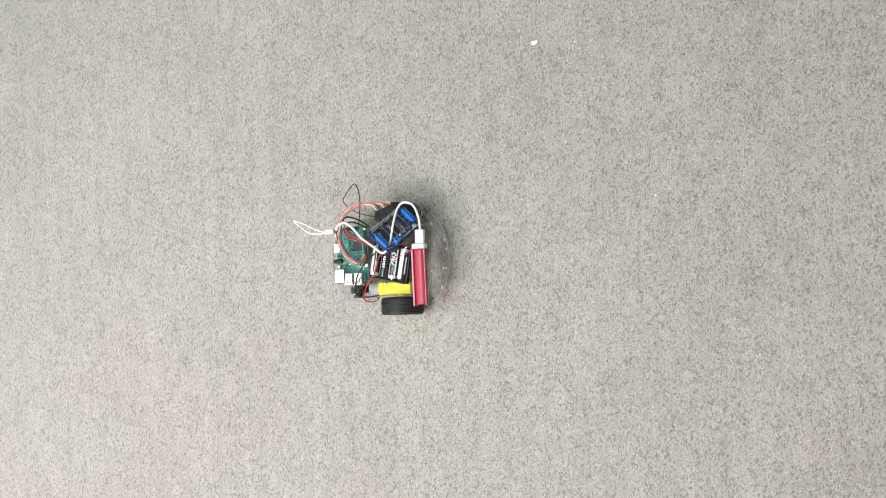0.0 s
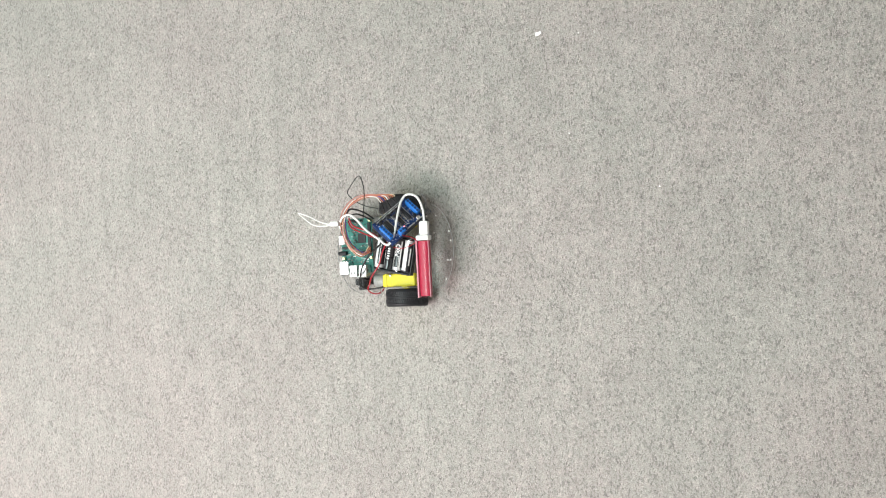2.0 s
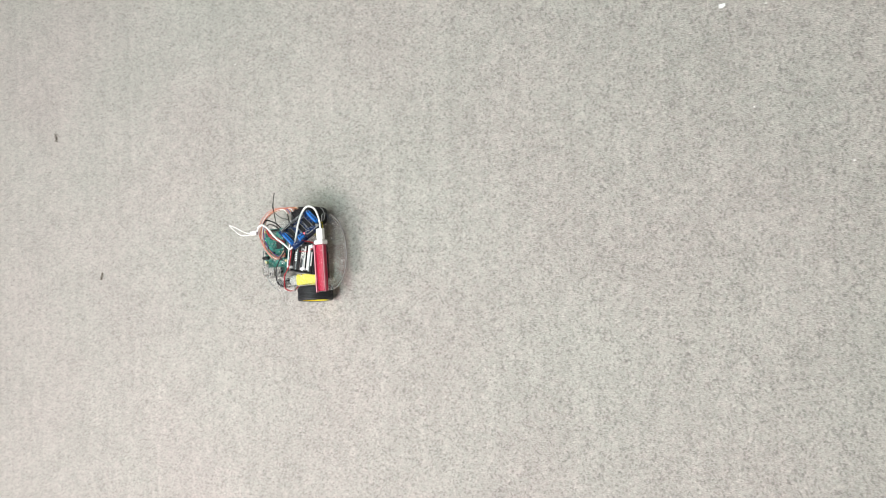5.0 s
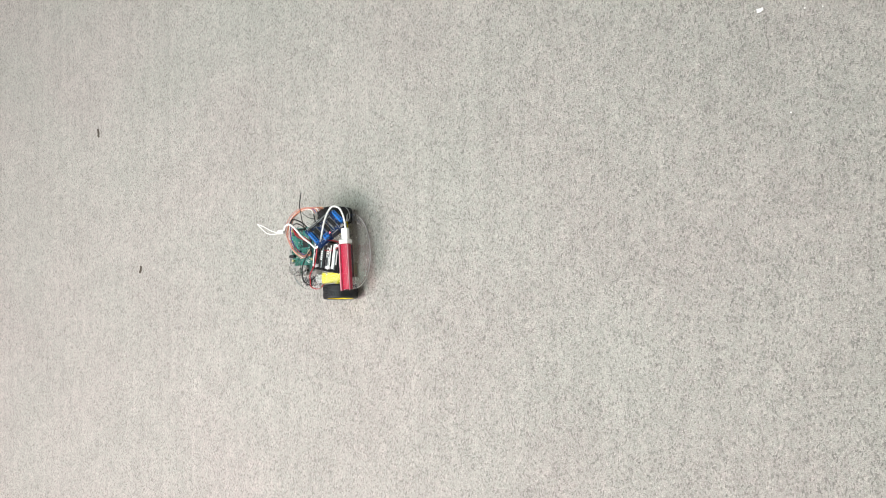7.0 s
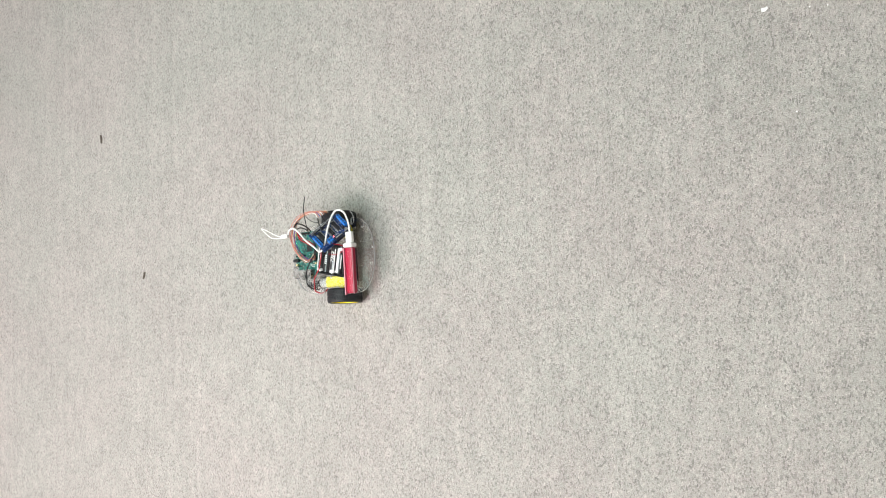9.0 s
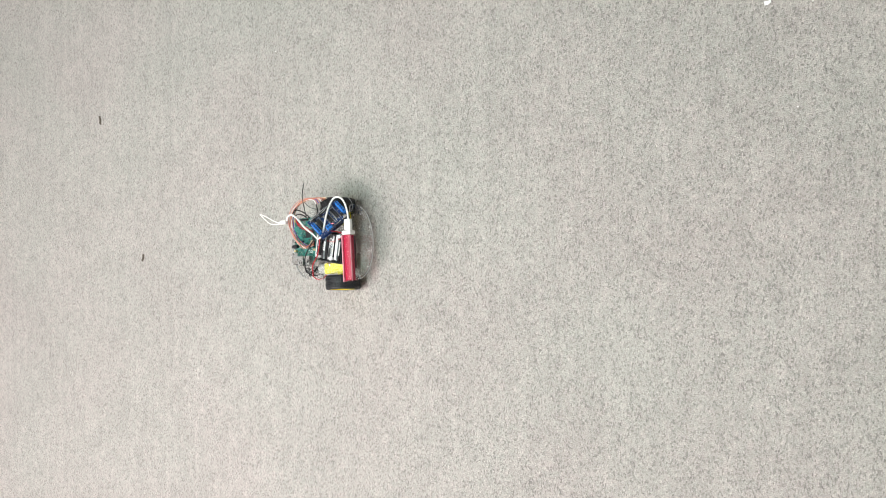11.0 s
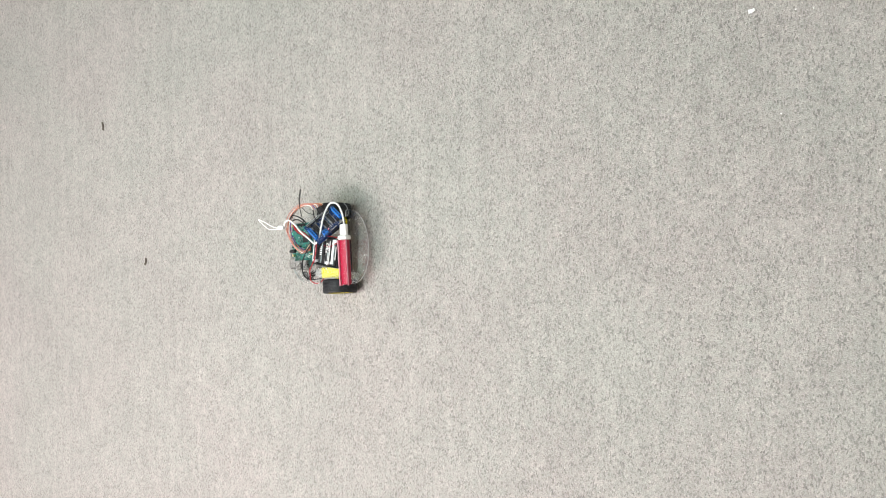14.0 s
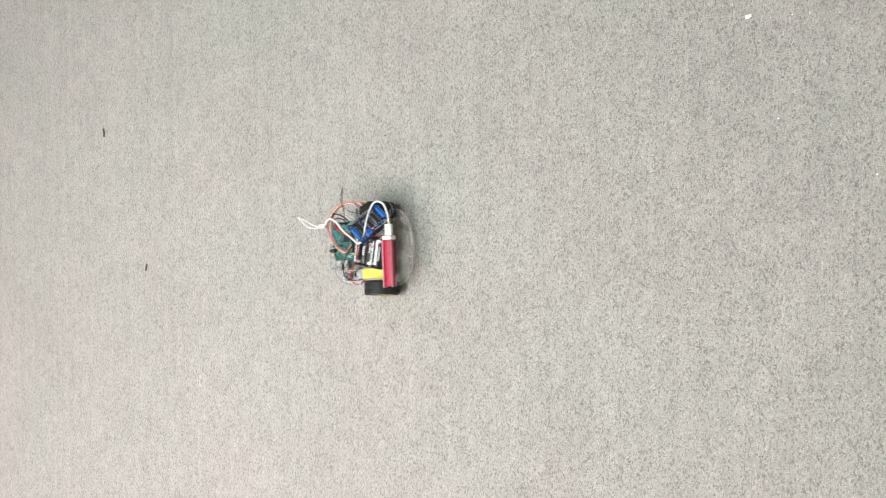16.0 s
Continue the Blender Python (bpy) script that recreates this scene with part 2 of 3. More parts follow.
def tube(points, radius, bm=None, steps=8, n=8, smooth=True):
    """A cable in millimetres along points."""
    bm = bm or bmesh.new()
    way = spline(points, steps) if smooth else [Vector(q) for q in points]
    rings, up = [], Vector((0.3, 0.2, 1)).normalized()
    for i, p in enumerate(way):
        d = (way[min(i + 1, len(way) - 1)] - way[max(i - 1, 0)]).normalized()
        u = d.cross(up)
        u = u.normalized() if u.length > 1e-4 else d.orthogonal().normalized()
        w = d.cross(u).normalized()
        up = -w if w.dot(up) < 0 else w
        w = up
        u = w.cross(d)
        rings.append([bm.verts.new((p + (u * math.cos(2 * math.pi * k / n) + w * math.sin(2 * math.pi * k / n)) * radius) / 1000) for k in range(n)])
    for a, b in zip(rings, rings[1:]):
        for k in range(n):
            bm.faces.new((a[k], a[(k + 1) % n], b[(k + 1) % n], b[k]))
    bm.faces.new(rings[0])
    bm.faces.new(rings[-1])
    return bm


# ---- the room ----
X0, X1, Y0, Y1 = -5.5, 2.6, -3.6, 3.8


def structure(name, x0, x1, y0, y1, z0, z1, material, label):
    ob = new(name, finish(name, box(x0 * 1000, x1 * 1000, y0 * 1000, y1 * 1000, z0 * 1000, z1 * 1000), material))
    return tagged(ob, label, name.split("_")[0], kind="structure")


structure("floor", X0, X1, Y0, Y1, -0.1, 0.0, CARPET, "grey-beige flecked office carpet, slightly soiled")
structure("ceiling", X0, X1, Y0, Y1, CEILING, CEILING + 0.1, CEILING_TILE, "white mineral ceiling of the office")
structure("wall_west", X0 - 0.12, X0, Y0, Y1, 0, CEILING, WALL_PAINT, "plain off-white painted wall")
structure("wall_east", X1, X1 + 0.12, Y0, Y1, 0, CEILING, WALL_PAINT, "plain off-white painted wall")
structure("wall_south", X0, X1, Y0 - 0.12, Y0, 0, CEILING, WALL_PAINT, "plain off-white painted wall")
structure("wall_north", X0, X1, Y1, Y1 + 0.12, 0, CEILING, WALL_PAINT, "plain off-white painted wall")


def ceiling_light(px, py):
    e = tagged(new("ceiling_light"), "unseen white ceiling troffer, most of them added for brightness", "ceiling light", "ceiling lights")
    e.matrix_basis = pose(px, py, CEILING)
    bm = bmesh.new()
    for a in ((-300, -270, -600, 600), (270, 300, -600, 600), (-270, 270, -600, -570), (-270, 270, 570, 600)):
        box(*a, -30, -1, 0, bm)
    part("frame", bm, WHITE_PLASTIC, e)
    part("diffuser", box(-269, 269, -569, 569, -22, -4), DIFFUSER, e, "glowing milky diffuser")


for px, py, k, tint in PANELS:
    ceiling_light(px, py)

# ---- the robot car; millimetres, x ahead from the axle, y across (0 at one wheel's face, 168 at the other's), z up ----
AXLE_X, MID = 0.0265, 0.084
OFF = Matrix.Translation((0, -MID, 0))
WHEEL_R = 33.2
CAMBER = -3.4
WHEEL_X = {-1: 0.0, 1: -0.004}


def tyre_mesh():
    r = WHEEL_R
    bm = lathe([(-13, 25.5), (-13.4, 30), (-12.2, 32), (-9.4, 33), (-9, 32.4), (-2, 32.4), (-1.6, 32.9), (-0.9, 32.9), (-0.6, 32.2), (0.6, 32.2), (0.9, 32.9), (1.6, 32.9), (2, 32.4), (9, 32.4), (9.4, 33), (12.2, 32),
                (13.4, 30), (13, 25.5), (9, 24.6), (-9, 24.6), (-13, 25.5)], "y", 48)
    for i in range(64):
        for side in (-1, 1):
            a = 2 * math.pi * (i + 0.25 * side) / 64
            b = box(-0.9, 0.9, *sorted((side * 2.6, side * 8.6)), r - 1.6, r - 0.2, 0.3)
            b.transform(Matrix.Rotation(a, 4, "Y") @ Matrix.Translation((0, side * 0.0068, 0)) @ Matrix.Rotation(side * 0.35, 4, "Z") @ Matrix.Translation((0, -side * 0.0068, 0)))
            me = bpy.data.meshes.new("tread")
            b.to_mesh(me)
            b.free()
            bm.from_mesh(me)
            bpy.data.meshes.remove(me)
    return bm


def rim_mesh(side):
    """The yellow rim: an outer band, five spokes and a hub; side is the way its face looks."""
    bm = lathe([(-12.6, 25.6), (-12.6, 22.6), (12.6, 22.6), (12.6, 25.6), (-12.6, 25.6)], "y", 48)
    lathe([(-8, 6), (9, 6), (11, 5)] if side > 0 else [(-11, 5), (-9, 6), (8, 6)], "y", 24, bm)
    for i in range(5):
        b = box(-3.2, 3.2, *sorted((side * 4, side * 9)), 4, 23.2, 0.6)
        b.transform(Matrix.Rotation(2 * math.pi * i / 5, 4, "Y"))
        me = bpy.data.meshes.new("spoke")
        b.to_mesh(me)
        b.free()
        bm.from_mesh(me)
        bpy.data.meshes.remove(me)
    return bm


def gear_motor(robot, mirror):
    """A yellow gear motor below the plate with its cloudy motor can, axle boss and strap."""
    def ys(a, b):
        return (a, b) if not mirror else (168 - b, 168 - a)
    body = part("gear_motor", box(-36, 19, *ys(28.5, 48.5), 21.5, 44, 2.2, seg=2), YELLOW_PLASTIC, robot, "yellow plastic gear motor", OFF)
    y = 38.5 if not mirror else 129.5
    part("motor_can", lathe([(-53, 7), (-52, 9.6), (-36, 10)], "x", 28, at=(0, y, 33)), MOTOR_CAP, body, "cloudy clear motor cap")
    part("axle_boss", lathe([ys(23, 29.5)[0:1] + (4,), ys(23, 29.5)[1:2] + (5,)], "y", 20, at=(0, 0, 32.5)), YELLOW_PLASTIC, body)
    part("locating_peg", box(-3, 5, *ys(26, 29.5), 40, 44.3, 0.6), YELLOW_PLASTIC, body)
    part("strap_ridge", box(-31, -28, *ys(27.9, 49.1), 22, 44.6, 0.5), YELLOW_PLASTIC, body)
    for x in (-22, 8):
        part("screw", lathe([(44, 2.2), (45, 2.2), (45.4, 1.4)], "z", 12, at=(x, ys(46, 46)[0], 0)), STEEL, body)
    return body


def chassis_outline():
    pts = []
    for i in range(33):
        a = -math.pi / 2 + math.pi * i / 32
        pts.append((38 + 48 * abs(math.cos(a)) ** 0.8, 84 + 70 * math.sin(a)))
    pts += [(36, 152), (35.5, 141), (-36, 141), (-37, 150)]
    for i in range(25):
        a = math.pi / 2 + math.pi * i / 24
        pts.append((-52 - 58 * abs(math.cos(a)) ** 0.75, 84 + 66 * math.sin(a)))
    return pts + [(-37, 18), (-36, 27), (35.5, 27), (36, 16)]


def chassis(robot):
    plate = part("chassis_plate", slab(chassis_outline(), 45.2, 48.2, 0.4), CLEAR, robot, "clear acrylic chassis plate with rounded ends", OFF)
    plate.data.materials.append(FROST)
    for f in plate.data.polygons:
        if abs(f.normal.z) < 0.9:
            f.material_index = 1
    # small white rings stand in for the glints at the plate's holes and edges
    ring = finish("hole_glint", lathe([(0, 1.0), (0.5, 1.35), (0.5, 0.7), (0.1, 0.7)], "z", 14), WHITE_PLASTIC)
    for x, y in ((46, 134), (61, 134), (81, 109), (83, 95), (77, 66), (82, 66), (73, 37), (48, 39), (57, 63), (57, 108)):
        shared("hole_glint", ring, plate, Matrix.Translation((x / 1000, y / 1000, 0.0482)))
    post = finish("standoff", lathe([(48.2, 2.6), (56, 2.6)], "z", 6), GOLD, False)
    for x, y in ((-96, 76), (-96, 134), (-48, 76), (-48, 134)):
        shared("standoff", post, plate, Matrix.Translation((x / 1000, y / 1000, 0)))
    # rear caster: a bracket below the plate and a black wheel on the carpet
    caster = part("caster", box(-83, -73, 33, 43, 41, 45, 1), BLACK_PLASTIC, robot, "small swivel caster with a black wheel", OFF)
    for y in (31, 44):
        part("fork_arm", box(-82, -74, y, y + 1.5, 9, 42, 0.4), STEEL, caster)
    part("caster_wheel", lathe([(-5.5, 10), (-4.5, 12), (4.5, 12), (5.5, 10)], "y", 28, at=(-78, 38.3, 12)), TYRE_RUBBER, caster)
    part("caster_hood", lathe([(25.5, 5), (26, 7.2), (40, 7.6), (40.5, 5)], "y", 28, at=(-74, 0, 35)), BLACK_PLASTIC, caster)


def single_board_computer(robot):
    r, out = 3, []
    for cx, cy, a0 in ((-44 - r, 138 - r, 0), (-100 + r, 138 - r, 90), (-100 + r, 53 + r, 180), (-44 - r, 53 + r, 270)):
        out += [(cx + r * math.cos(radians(a0 + k * 22.5)), cy + r * math.sin(radians(a0 + k * 22.5))) for k in range(5)]
    b = part("single_board_computer", slab(out, 56, 57.5), GREEN_BOARD, robot, "green single-board computer with metal ports",
             OFF @ Matrix.Translation((-0.0735, 0.095, 0.051)) @ Matrix.Rotation(radians(-3.5), 4, "Y") @ Matrix.Translation((0.072, -0.095, -0.057)))
    part("processor", box(-69, -55, 99.5, 113.5, 57.5, 59, 0.3), CHIP_BLACK, b, "square black processor")
    part("network_chip", box(-66, -57, 78, 87, 57.5, 58.6, 0.2), CHIP_BLACK, b)
    eth = part("network_port", box(-97.5, -81, 50.5, 72, 57.5, 71, 0.6), TIN, b, "bare metal network port")
    part("port_mouth", box(-96, -82.5, 49.9, 52, 59, 69.5), BLACK_PLASTIC, eth)
    for x0, x1 in ((-78.5, -65), (-62, -48.5)):
        usb = part("usb_port", box(x0, x1, 47.5, 65, 57.5, 73, 0.6), TIN, b, "double metal data port")
        part("port_flange", box(x0 - 0.7, x1 + 0.7, 46.8, 48, 57.6, 73.6, 0.3), TIN, usb)
        for z in (59.5, 67):
            part("port_mouth", box(x0 + 1, x1 - 1, 46.4, 47.5, z, z + 4.5), BLACK_PLASTIC, usb)
        for k in (0.3, 0.7):
            part("spring_slot", box(x0 + 13.5 * k - 0.8, x0 + 13.5 * k + 0.8, 50.5, 54.5, 72.6, 73.2), CHIP_BLACK, usb)
    part("audio_jack", lathe([(-103, 2.9), (-99.5, 3.1), (-99, 3.4), (-89, 3.4)], "x", 20, at=(0, 84.5, 61)), BLACK_PLASTIC, b)
    part("display_port", box(-101.5, -90, 98, 113, 57.5, 63.5, 0.8), TIN, b)
    part("power_socket", box(-101, -95, 123.5, 131.5, 57.5, 60.3, 0.5), TIN, b)
    part("ribbon_socket", box(-96, -74, 91.2, 94.2, 57.5, 63, 0.3), BLACK_PLASTIC, b)
    part("ribbon_socket", box(-83, -61, 133, 136, 57.5, 62.5, 0.3), BLACK_PLASTIC, b)
    head = part("pin_header", box(-50.3, -45.3, 80, 131, 57.5, 60, 0.2), BLACK_PLASTIC, b)
    pins = bmesh.new()
    for i in range(20):
        for x in (-49.1, -46.5):
            y = 81.3 + 2.54 * i
            box(x - 0.3, x + 0.3, y - 0.3, y + 0.3, 60, 62, 0, pins)
    tagged(part("header_pins", pins, CHIP_BLACK, head), kind="stuff")
    rnd = random.Random(4)
    small = bmesh.new()
    pale = bmesh.new()
    for i in range(230):
        x, y = rnd.uniform(-98, -52), rnd.uniform(68, 136)
        if -71 < x < -53 and 97 < y < 116 or -68 < x < -55 and 76 < y < 89:
            continue
        w, d = rnd.choice(((1.6, 0.9), (0.9, 1.6), (1, 0.6), (2.4, 2)))
        box(x - w / 2, x + w / 2, y - d / 2, y + d / 2, 57.5, 58.2, 0, pale if rnd.random() < 0.5 else small)
    tagged(part("dark_components", small, CHIP_BLACK, b), kind="stuff")
    tagged(part("pale_components", pale, PASSIVE, b), kind="stuff")
    prints = bmesh.new()
    for i in range(26):
        x, y = rnd.uniform(-97, -53), rnd.uniform(70, 135)
        box(x, x + rnd.uniform(1, 5), y, y + rnd.uniform(0.5, 0.9), 57.5, 57.62, 0, prints)
    for x, y in ((-52, 69), (-52, 72.5), (-52, 76), (-56, 70), (-56, 74)):
        box(x - 2.6, x, y, y + 2, 57.5, 57.64, 0, prints)
    tagged(part("board_print", prints, SILK, b), kind="stuff")
    part("status_light", box(-99, -97.6, 118, 119, 57.5, 58.2), LED_GREEN, b)


def battery_pack(robot):
    m = OFF @ Matrix.Translation((-0.0045, 0.0793, 0.0527)) @ Matrix.Rotation(radians(-12), 4, "Z")
    bm = box(-31.5, 31.5, -29, 29, 0, 2)
    for a in ((-31.5, -30, -29, 29), (30, 31.5, -29, 29)):
        box(*a, 2, 11, 0.3, bm)
    for a in ((-30, 30, -29, -27), (-30, 30, 27, 29)):
        box(*a, 2, 14, 0.3, bm)
    for x in (-15.2, 0, 15.2):
        box(x - 0.5, x + 0.5, -27, 27, 2, 5, 0, bm)
    box(-20, 20, -20, 20, -4.4, 0, 0, bm)
    pack = part("battery_holder", bm, BLACK_PLASTIC, robot, "black four-cell battery holder", m)
    for i, x in enumerate((-22.8, -7.6, 7.6, 22.8)):
        s = 1 if i % 2 else -1
        at = (x, 0, 9.6)
        cell = part("battery", lathe([(-24.6, 6.4), (-24.2, 7.1), (24.2, 7.1), (24.6, 6.4)], "y", 28, at=at), BATTERY_BLACK, pack, "black and silver cylindrical battery", smooth=True)
        part("silver_band", lathe([(s * 19, 7.16), (s * 23.9, 7.16)], "y", 28, at=at), BATTERY_SILVER, cell, smooth=True)
        part("contact_end", lathe(sorted([(s * 24.6, 2.7), (s * 26.4, 2.6)]), "y", 16, at=at), STEEL, cell)
        # wrapped print: a long white band and bars, with the word PRO on one cell
        bars = bmesh.new()
        for a0, a1, y0, y1 in (((-64, -8, -20, 21), (14, 19, -22, 12), (26, 31, -22, -2)), ((-10, 22, -9, -6.8), (-10, 22, -5.2, -3), (-10, 22, -1.4, 0.6), (-10, 22, 2.2, 4.2), (-10, 22, 5.8, 7.8), (-56, -48, -21, 21), (-44, -40, -21, 3)),
                               ((-62, -46, -20, 22), (24, 29, -20, -3), (-36, -31, -21, -4), (36, 52, -21, 21)), ((-58, 14, -22, 22), (38, 54, -14, 12)))[i]:
            n = 5
            for k in range(n):
                q = []
                for a, y in ((a0 + (a1 - a0) * k / n, y0), (a0 + (a1 - a0) * (k + 1) / n, y0), (a0 + (a1 - a0) * (k + 1) / n, y1), (a0 + (a1 - a0) * k / n, y1)):
                    q.append(bars.verts.new(((x + 7.2 * math.sin(radians(a))) / 1000, y / 1000, (9.6 + 7.2 * math.cos(radians(a))) / 1000)))
                bars.faces.new(q)
        part("white_print", bars, SILK, cell)
        if i == 2:
            cv = bpy.data.curves.new("word", "FONT")
            cv.body, cv.size, cv.align_x, cv.align_y = "PRO", 0.0105, "CENTER", "CENTER"
            cv.offset = 0.0003
            tmp = new("word", cv)
            me = bpy.data.meshes.new_from_object(tmp)
            bpy.data.objects.remove(tmp)
            me.materials.clear()
            me.materials.append(SILK)
            for v in me.vertices:
                u, w = -v.co.y, v.co.x
                a = (u + 0.0005) / 0.0072
                v.co = Vector((x / 1000 + 0.00725 * math.sin(a), w + 0.006, 0.0096 + 0.00725 * math.cos(a)))
            shared("printed_word", me, cell, Matrix())
    for x, y in ((-22, -28), (8, -28), (-6, 28), (24, 28)):
        part("contact_spring", lathe([(y - 0.4, 3.2), (y + 2.2 * (1 if y < 0 else -1), 2)] if y < 0 else [(y - 2.2, 2), (y + 0.4, 3.2)], "y", 12, at=(x, 0, 9.6)), STEEL, pack)


def shield_pose():
    ux, uz = Vector((0.54, 0.585, -0.605)).normalized(), Vector((0.45, 0.405, 0.79))
    uz = (uz - ux * uz.dot(ux)).normalized()
    m = Matrix((ux, uz.cross(ux), uz)).transposed().to_4x4()
    m.translation = Vector((12.5, 132, 82)) / 1000
    return m


SHIELD = shield_pose()


def motor_shield(robot):
    """A blue motor driver board that leans over the rear of one wheel; local x and y along its edges."""
    b = part("motor_shield", box(-36, 31.5, -25.5, 18, -0.8, 0.8, 0.3), BLUE_BOARD, robot, "dark blue motor driver board, tilted", OFF @ SHIELD)
    for x in (-19.5, -1, 13):
        chip = part("driver_chip", box(x - 3.2, x + 3.2, -14, 7.5, 1.6, 5, 0.4), CHIP_BLACK, b, "long black driver chip")
        legs = bmesh.new()
        for k in range(8):
            for s in (-1, 1):
                y = -13 + 2.54 * k
                box(x + s * 3.9 - 0.5, x + s * 3.9 + 0.5, y - 0.3, y + 0.3, 0.8, 3.6, 0, legs)
        tagged(part("chip_legs", legs, TIN, chip), kind="stuff")
    for x0, x1, y0, y1, n in ((24.6, 31.0, -16, 10, 5), (-35.4, -28.6, -20, 4, 5), (-18, -7.5, -25.4, -17.5, 2)):
        t = part("screw_terminal", box(x0, x1, y0, y1, 0.8, 10.5, 0.6), BLUE_TERMINAL, b, "bright blue screw terminal block")
        for k in range(n):
            if n == 5:
                cx, cy = (x0 + x1) / 2, y0 + (y1 - y0) * (k + 0.5) / n
                part("wire_mouth", box(*((x1 - 0.4, x1 + 0.3) if x0 > 0 else (x0 - 0.3, x0 + 0.4)), cy - 1.6, cy + 1.6, 2, 5.5), CHIP_BLACK, t)
            else:
                cx, cy = x0 + (x1 - x0) * (k + 0.5) / n, (y0 + y1) / 2
                part("wire_mouth", box(cx - 1.6, cx + 1.6, y0 - 0.3, y0 + 0.4, 2, 5.5), CHIP_BLACK, t)
            part("screw", lathe([(10.2, 2), (10.7, 2), (10.8, 1.5)], "z", 12, at=(cx, cy, 0)), BLUE_BOARD, t)
    for x0, x1, y in ((-31, 21, 16.2), (-31, 21, 13.4), (-3, 13, -24), (15, 30, -24)):
        strip = part("pin_header", box(x0, x1, y - 1.25, y + 1.25, 0.8, 3.3, 0.2), BLACK_PLASTIC, b)
        pins = bmesh.new()
        k = x0 + 1.3
        while k < x1:
            box(k - 0.55, k + 0.55, y - 0.55, y + 0.55, 3.3, 6, 0, pins)
            k += 2.54
        tagged(part("header_pins", pins, SOLDER, strip), kind="stuff")
        part("socket_strip", box(x0, x1, y - 1.25, y + 1.25, -9, -0.8, 0.2), BLACK_PLASTIC, b)
    for x, y in ((-10, 10.4), (6, 10.2), (-26, 9.5), (20.5, -15)):
        part("capacitor", lathe([(0.8, 2.5), (7, 2.5), (7.4, 2.1)], "z", 18, at=(x, y, 0)), CHIP_BLACK if x != 9 else STEEL, b)
    part("power_light", box(-4, -2.2, -17.5, -16, 0.8, 2), LED_RED, b, "lit red indicator")
    part("reset_button", box(20, 26, -24, -18, 0.8, 4.4, 0.4), STEEL, b)
    rnd = random.Random(9)
    small, prints = bmesh.new(), bmesh.new()
    for i in range(130):
        x, y = rnd.uniform(-24, 24), rnd.uniform(-22, 14)
        w, d = rnd.choice(((1.6, 0.9), (0.9, 1.6), (2.2, 1.3)))
        box(x, x + w, y, y + d, 0.8, 1.5, 0, small)
        x, y = rnd.uniform(-33, 31), rnd.uniform(-25, 17)
        box(x, x + rnd.uniform(0.6, 2.4), y, y + 0.7, 0.8, 0.92, 0, prints)
    for x in (-19.5, -1, 13):
        box(x - 5.4, x - 4.7, -15.5, 9, 0.8, 0.92, 0, prints)
        box(x + 4.7, x + 5.4, -15.5, 9, 0.8, 0.92, 0, prints)
    tagged(part("small_components", small, PASSIVE, b), kind="stuff")
    tagged(part("board_print", prints, SILK, b), kind="stuff")
    # the controller board below it
    part("controller_board", box(-34, 29.5, -25, 17.5, -10.8, -9.2, 0.3), BLUE_BOARD, b)


def power_bank(robot):
    """A round-edged red bank in a clear square sleeve, lying across the plate."""
    bm = bmesh.new()
    rings = []
    for y in (13.5, 14.5, 95.5, 96.2):
        k = 0.9 if y in (13.5, 96.2) else 1.0
        ring = []
        for i in range(28):
            a = 2 * math.pi * i / 28
            c, s = math.cos(a), math.sin(a)
            ring.append(bm.verts.new(((41 + k * 9.1 * math.copysign(abs(c) ** 0.7, c)) / 1000, y / 1000, (63 + k * 7.2 * math.copysign(abs(s) ** 0.7, s)) / 1000)))
        rings.append(ring)
    for r0, r1 in zip(rings, rings[1:]):
        for i in range(28):
            bm.faces.new((r0[i], r0[(i + 1) % 28], r1[(i + 1) % 28], r1[i]))
    bm.faces.new(rings[0])
    bm.faces.new(rings[-1])
    body = part("power_bank", bm, RED_PLASTIC, robot, "slim red power bank in a clear case", OFF @ Matrix.Translation((0.0075, 0, 0.0075)), smooth=True)
    part("clear_case", box(30.8, 51.2, 12, 97, 54.8, 71.0, 1.5, seg=2), SLEEVE, body, "clear plastic sleeve")
    # opaque strips that carry the sleeve edges' reflected light as colour
    for x0, x1, z0 in ((30.3, 32.9, 64.0), (50.1, 51.4, 68.5)):
        part("sleeve_edge", box(x0, x1, 11.5, 97, z0, 71.5, 0.5), EDGE_SHINE, body, "sleeve edge with its pale shine put into the colour")
    part("end_cap", box(30.8, 51.2, 96.6, 105, 54.8, 71.2, 2.5, seg=2), WHITE_PLASTIC, body, "white end cap", smooth=True)
    part("usb_plug", box(36.5, 50.5, 105, 125.5, 61.5, 69.5, 1.6, seg=2), WHITE_PLASTIC, body, "white charging plug", smooth=True)
    # added block: holds the bank up and stands in for the shade beneath
    part("shade_block", box(33, 39, 36, 96, 40.8, 55.2, 0.5), BLACK_PLASTIC, body, "added black block that props the bank and darkens below it")


